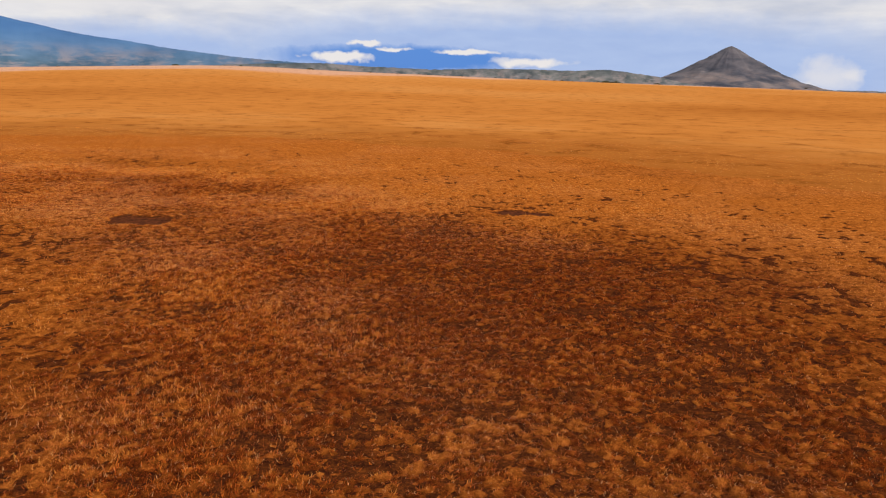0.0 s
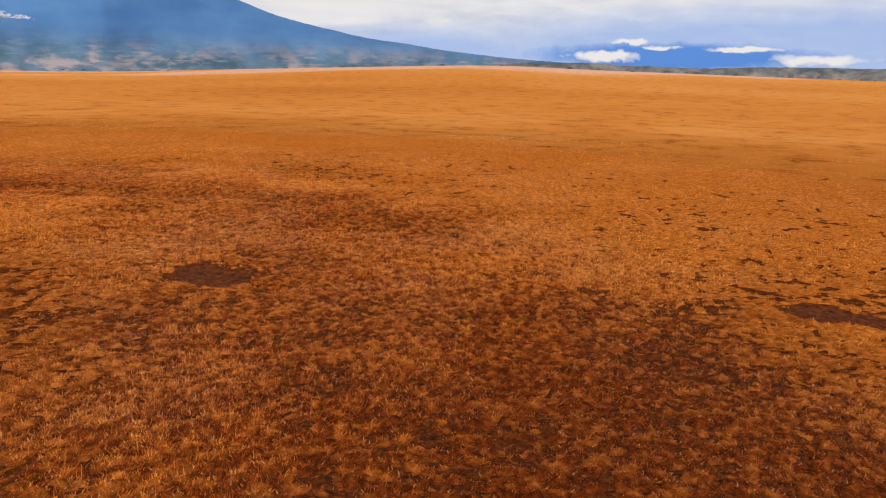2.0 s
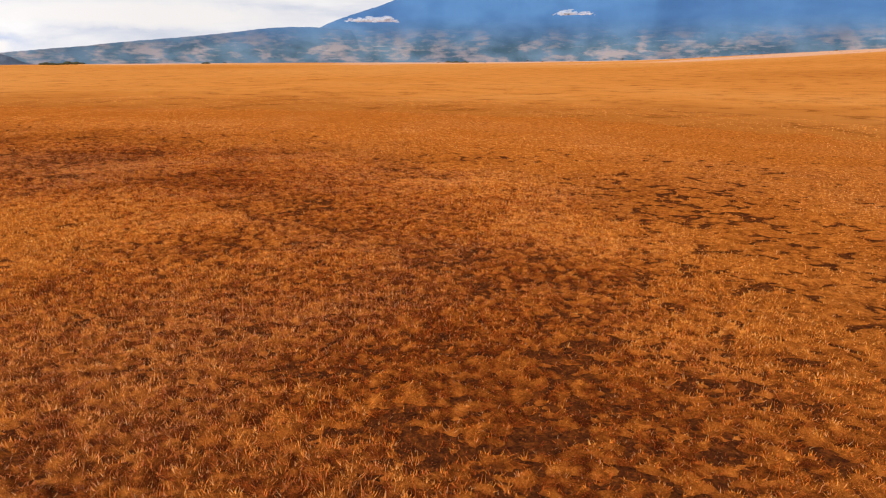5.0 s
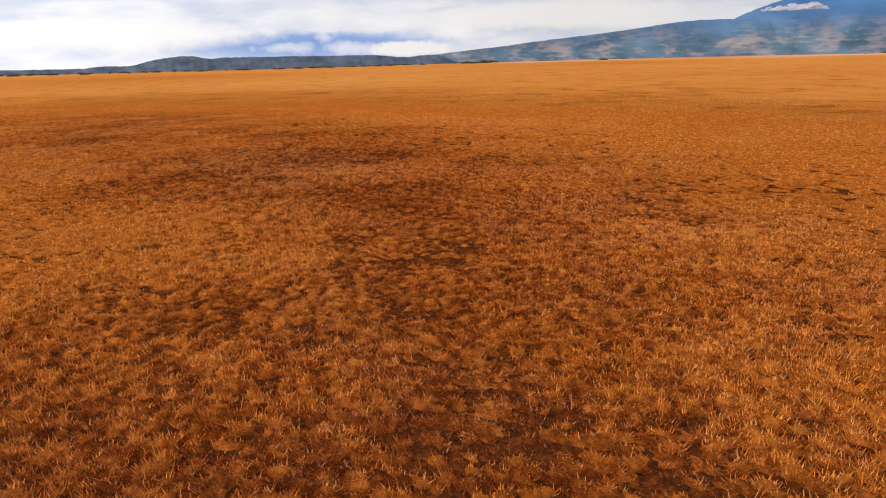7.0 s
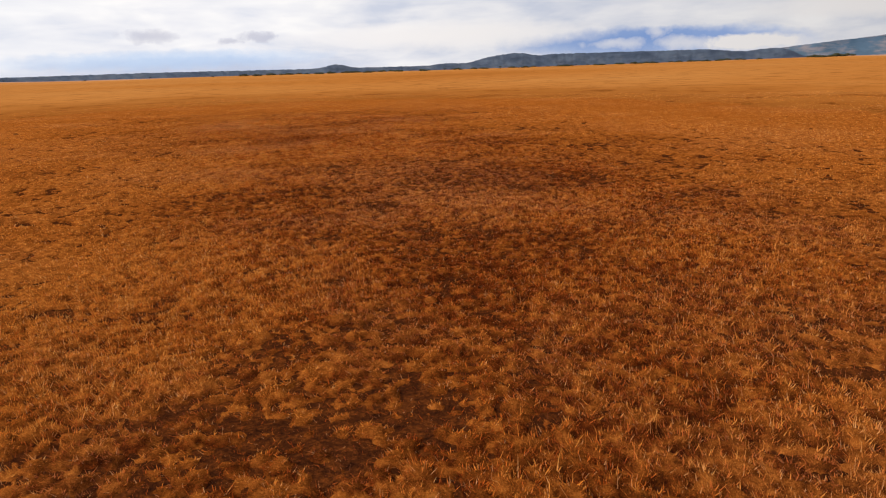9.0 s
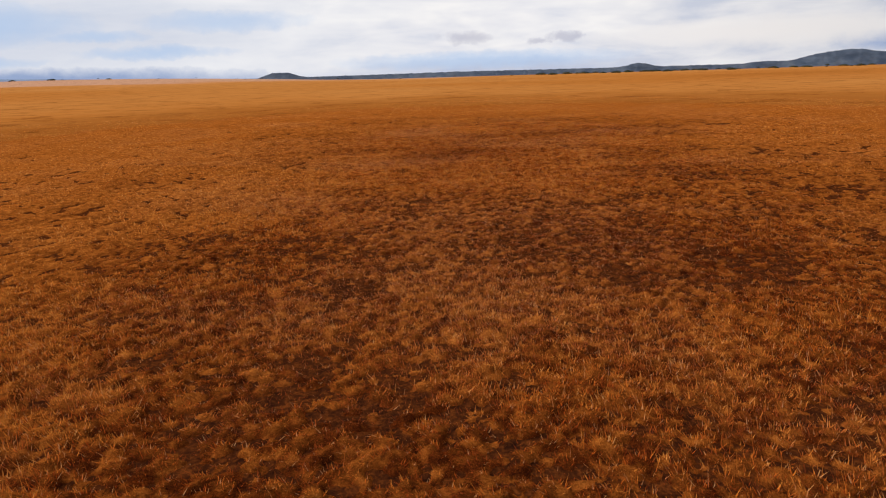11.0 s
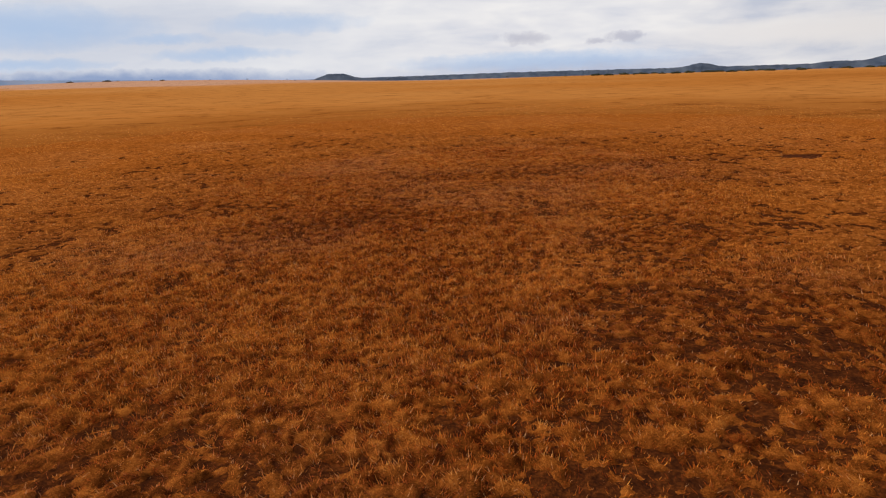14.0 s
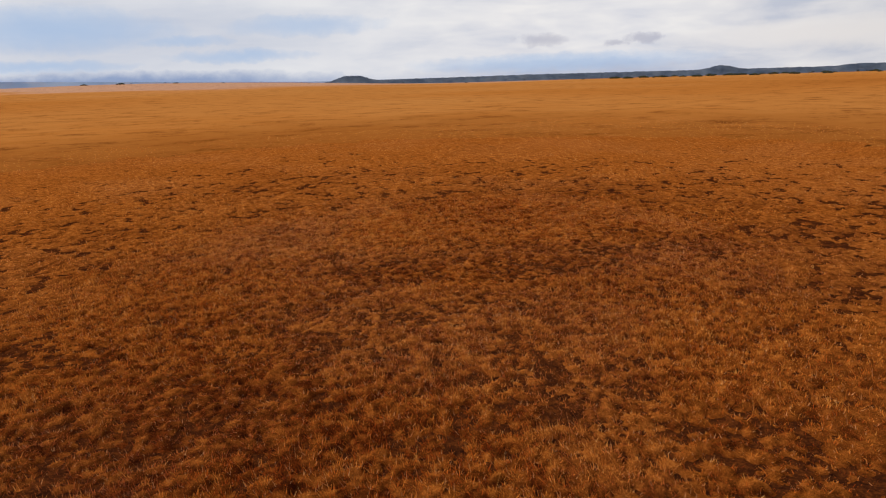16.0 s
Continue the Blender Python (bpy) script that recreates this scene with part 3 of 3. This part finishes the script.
range_of("wooded_ridge", "dark haze-blue wooded ridge low on the horizon", 92.5, 163, 1250, 2200,
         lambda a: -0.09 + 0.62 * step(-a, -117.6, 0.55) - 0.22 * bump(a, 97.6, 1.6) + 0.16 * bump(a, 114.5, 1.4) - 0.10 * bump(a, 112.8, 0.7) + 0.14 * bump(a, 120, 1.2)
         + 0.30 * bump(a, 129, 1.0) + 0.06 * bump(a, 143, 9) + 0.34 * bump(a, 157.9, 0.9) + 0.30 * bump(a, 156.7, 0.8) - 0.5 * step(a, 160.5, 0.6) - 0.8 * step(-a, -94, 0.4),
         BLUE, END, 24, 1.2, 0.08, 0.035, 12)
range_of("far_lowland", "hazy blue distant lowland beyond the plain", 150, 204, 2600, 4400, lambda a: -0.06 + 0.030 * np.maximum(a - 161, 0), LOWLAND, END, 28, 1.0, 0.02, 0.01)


def cone_hill():
    """A bare volcanic cone with a blunt top, ribbed flanks and a spreading foot."""
    dist = 3000
    cx, cy = heading(-21.95, dist, START)
    r = np.linspace(0, 1, 60)
    a = np.linspace(0, 2 * math.pi, 160, endpoint=False)
    Rr, A = np.meshgrid(r, a, indexing="ij")
    reach = 540 * (1 + 0.16 * (fractal(np.cos(A) * 2 + 9, np.sin(A) * 2 + 9, 44, 3) - 0.5))
    away = Rr * 10.2     # degrees from the top
    h = 3.36 * np.exp(-(away / 3.95) ** 1.32) + 0.30 * np.exp(-(away / 8) ** 2) - 0.10 - 1.0 * smooth(0.80, 1.0, Rr)
    ribs = fractal(np.cos(A) * 5 + 30, np.sin(A) * 5 + 30 + Rr * 0.8, 47, 4) - 0.5
    lumps = fractal(np.cos(A) * Rr * 14 + 50, np.sin(A) * Rr * 14 + 50, 49, 4) - 0.5
    h = h + (0.45 * ribs + 0.30 * lumps) * np.clip(Rr * 4, 0, 1) * np.clip(1.2 - Rr, 0, 1) + 0.05 * lumps
    Z = dist * np.tan(np.radians(h)) + 5.5
    X, Y = cx + np.cos(A) * Rr * reach, cy + np.sin(A) * Rr * reach
    nv, nu = X.shape
    i, j = np.meshgrid(np.arange(nv - 1), np.arange(nu), indexing="ij")
    k = (j + 1) % nu
    q = np.stack([i * nu + j, (i + 1) * nu + j, (i + 1) * nu + k, i * nu + k], -1).reshape(-1, 4)
    me = mesh_from("cone_hill", np.stack([X.ravel(), Y.ravel(), Z.ravel()], 1), q.ravel(), np.full(len(q), 4), ROCK)
    give(me, "across", (np.cos(A) * Rr * 10).ravel())
    give(me, "up", np.degrees(np.arctan2(Z - 5.5, dist)).ravel() + (np.sin(A) * Rr * 2).ravel())
    ob = new("cone_hill", me)
    return tagged(ob, "bare grey-brown volcanic cone hill", "hill", kind="structure")


cone_hill()


# ---- clouds that hang before the mountain ----
CLOUD, t, b, pos = material("cloud")
finish(t, b, ramp(t, noise_of(t, pos, 0.02, 5.0), (0.3, (0.80, 0.84, 0.95)), (0.7, (0.88, 0.90, 0.97))), 1.0)
b.inputs["Specular IOR Level"].default_value = 0.0
thin = node(t, "ShaderNodeBsdfTranslucent", Color=(0.80, 0.88, 0.97, 1))
body = node(t, "ShaderNodeMixShader", Fac=0.65, i1=b.outputs[0], i2=thin.outputs[0])
clear_air = t.nodes.new("ShaderNodeBsdfTransparent")
t.links.new(node(t, "ShaderNodeMixShader", Fac=0.32, i1=clear_air.outputs[0], i2=body.outputs[0]).outputs[0], t.nodes["Material Output"].inputs["Surface"])


def cloud(az_, el_, dist, breadth, tall, seed):
    """A small flat-based bank of cloud, lumps merged into one ragged body."""
    rnd = random.Random(seed)
    bm = bmesh.new()
    w, h = dist * math.tan(radians(breadth)), dist * math.tan(radians(tall))
    heaps = [(rnd.uniform(-0.75, 0.75), rnd.uniform(0.4, 1.0)) for k in range(6)]
    for k in range(150):
        at_u, power = rnd.choice(heaps)
        u = at_u + rnd.gauss(0, 0.22)
        size = h * rnd.uniform(0.08, 0.34) * power * max(0.2, 1.0 - 0.5 * u * u)
        lift = abs(rnd.gauss(0, 0.35)) * h * power * max(0.2, 1.0 - 0.6 * u * u)
        m = Matrix.Translation((u * w * 0.5, rnd.uniform(-0.5, 0.5) * h, size * 0.5 + lift)) @ Matrix.Diagonal((size * rnd.uniform(1.3, 3.2), size, size * rnd.uniform(0.5, 0.8), 1))
        bmesh.ops.create_icosphere(bm, subdivisions=2, radius=1.0, matrix=m)
    for v in bm.verts:
        v.co += noise.noise_vector(v.co / (h * 0.45)) * h * 0.08
    for f in bm.faces:
        f.smooth = True
    me = bpy.data.meshes.new("cloud")
    bm.to_mesh(me)
    bm.free()
    me.materials.append(CLOUD)
    ob = new("cloud", me)
    x, y = heading(az_, dist, TURN)
    ob.matrix_world = pose(x, y, dist * math.tan(radians(el_)) + 5.5, 0, 0, az_)
    return tagged(ob, "small white cloud bank before the forested mountain", "cloud", "clouds by the mountain", "structure")


cloud(52.6, 3.45, 1700, 2.8, 0.5, 3)
cloud(68.6, 2.95, 1700, 4.2, 0.7, 4)


# ---- trees and bushes along the edge of the plain ----
def acacia(seed, tall, broad, lift):
    """A flat-topped tree: a tapered leaning trunk with forked limbs, and a crown of many small clumps."""
    rnd = random.Random(seed)
    tree = new("acacia_tree")
    bm = bmesh.new()

    def limb(p, q, r0, r1):
        axis = Vector(q) - Vector(p)
        m = Matrix.Translation((Vector(p) + Vector(q)) / 2) @ axis.to_track_quat("Z", "Y").to_matrix().to_4x4()
        bmesh.ops.create_cone(bm, cap_ends=True, segments=7, radius1=r0, radius2=r1, depth=axis.length, matrix=m)

    fork = (rnd.uniform(-0.1, 0.1) * tall, 0, tall * (0.35 + lift))
    limb((0, 0, -0.3), fork, tall * 0.05, tall * 0.03)
    for k in range(5):
        a = k * 1.26 + rnd.uniform(-0.3, 0.3)
        limb(fork, (math.cos(a) * broad * 0.3, math.sin(a) * broad * 0.3, tall * rnd.uniform(0.68, 0.8)), tall * 0.024, tall * 0.01)
    part("trunk", bm, BARK, tree, "dark slender forked trunk")
    bm = bmesh.new()
    for k in range(46):
        a, r = rnd.uniform(0, 6.283), math.sqrt(rnd.uniform(0, 1)) * broad * 0.5
        z = tall * (0.80 - lift * 0.2 + rnd.uniform(-0.22, 0.14) * (1 - (2 * r / broad) ** 2 * 0.7)) if lift > 0 else tall * rnd.uniform(0.25, 0.95) * (1 - (2 * r / broad) ** 2 * 0.6)
        size = broad * rnd.uniform(0.05, 0.12)
        m = Matrix.Translation((math.cos(a) * r, math.sin(a) * r, z)) @ Matrix.Diagonal((size, size, size * rnd.uniform(0.4, 0.7), 1))
        bmesh.ops.create_icosphere(bm, subdivisions=1, radius=1.0, matrix=m)
    for v in bm.verts:
        v.co += noise.noise_vector(v.co * 2.2) * broad * 0.02
    part("crown", bm, LEAF, tree, "dark olive flat-topped crown")
    return tree


def at_edge(az_, dist, at):
    x, y = heading(az_, dist, at)
    return x, y, float(ground_z(np.array([x]), np.array([y]))[0])


TREES = [acacia(1, 4.6, 6.5, 0.12), acacia(2, 3.6, 5.0, 0.08), acacia(3, 5.4, 8.5, 0.14)]
BUSH = [acacia(4, 1.5, 5.0, 0.0), acacia(5, 1.7, 8.0, 0.0)]
for b_ in BUSH:
    b_.name = "thornbush"
    tagged(b_, "low dark thornbush at the edge of the grass plain", "bush", "bushes along the horizon")
for t_ in TREES:
    tagged(t_, "dark flat-topped acacia tree at the plain's edge", "tree", "acacias along the horizon")
spots = [(az_, START, kind, size) for az_, kind, size in ((-13.9, 4, 1.3), (-13.2, 4, 1.0), (-12.6, 3, 0.9), (-17.1, 4, 0.8), (-27.7, 1, 0.8), (-24.5, 1, 0.6), (-9.7, 3, 0.8), (-4.3, 3, 0.8),
         (-7.0, 1, 0.6), (-1.5, 3, 0.7), (2.0, 1, 0.6), (6.0, 3, 0.9), (8.6, 1, 0.7), (10.8, 4, 0.8), (13.5, 1, 0.7), (16.2, 3, 0.8), (21.0, 4, 0.7), (24.0, 1, 0.6), (29.0, 3, 0.7))]
spots += [(az_, TURN, kind, size) for az_, kind, size in ((92.4, 4, 1.2), (91.9, 4, 1.0), (90.9, 4, 1.5), (90.3, 4, 1.2), (62.6, 4, 0.8), (62.0, 4, 0.9), (61.3, 4, 0.8), (63.4, 3, 0.7), (56.2, 1, 0.7),
          (55.0, 3, 0.7), (50.2, 0, 0.6), (48.8, 2, 0.45), (47.6, 3, 0.8), (81.6, 4, 0.8), (80.2, 3, 0.8), (73.2, 1, 0.6), (43.0, 3, 0.7), (39.5, 1, 0.6), (34.0, 3, 0.7))]
rnd = random.Random(8)
spots += [(az_ + rnd.uniform(-0.5, 0.5), END, rnd.choice((1, 3, 3, 4, 4, 4, 4, 4)), rnd.uniform(0.55, 1.0)) for az_ in np.arange(96.5, 137, 0.5)]
spots += [(az_, END, kind, size) for az_, kind, size in ((173.6, 4, 0.7), (172.9, 3, 0.6), (170.6, 1, 0.5), (169.9, 4, 0.5), (163.8, 1, 0.5), (160.8, 1, 0.5), (160.2, 3, 0.5), (176.0, 4, 0.6), (166.5, 3, 0.5),
          (139.0, 3, 0.8), (143.5, 1, 0.7), (148.0, 3, 0.7), (153.0, 1, 0.6))]
spots += [(rnd.uniform(-28, 3), START, 3, rnd.uniform(0.25, 0.6)) for k in range(26)]
spots += [(rnd.uniform(38, 64), TURN, 3, rnd.uniform(0.25, 0.5)) for k in range(18)]
kinds = TREES + BUSH
first = set()
for az_, at, kind, size in spots:
    x, y, z = at_edge(az_, rnd.uniform(760, 875), at)
    m = pose(x, y, z, 0, 0, rnd.uniform(0, 360)) @ Matrix.Scale(size, 4)
    if kind in first:
        copy_thing(kinds[kind], m)
    else:
        first.add(kind)
        kinds[kind].matrix_basis = m
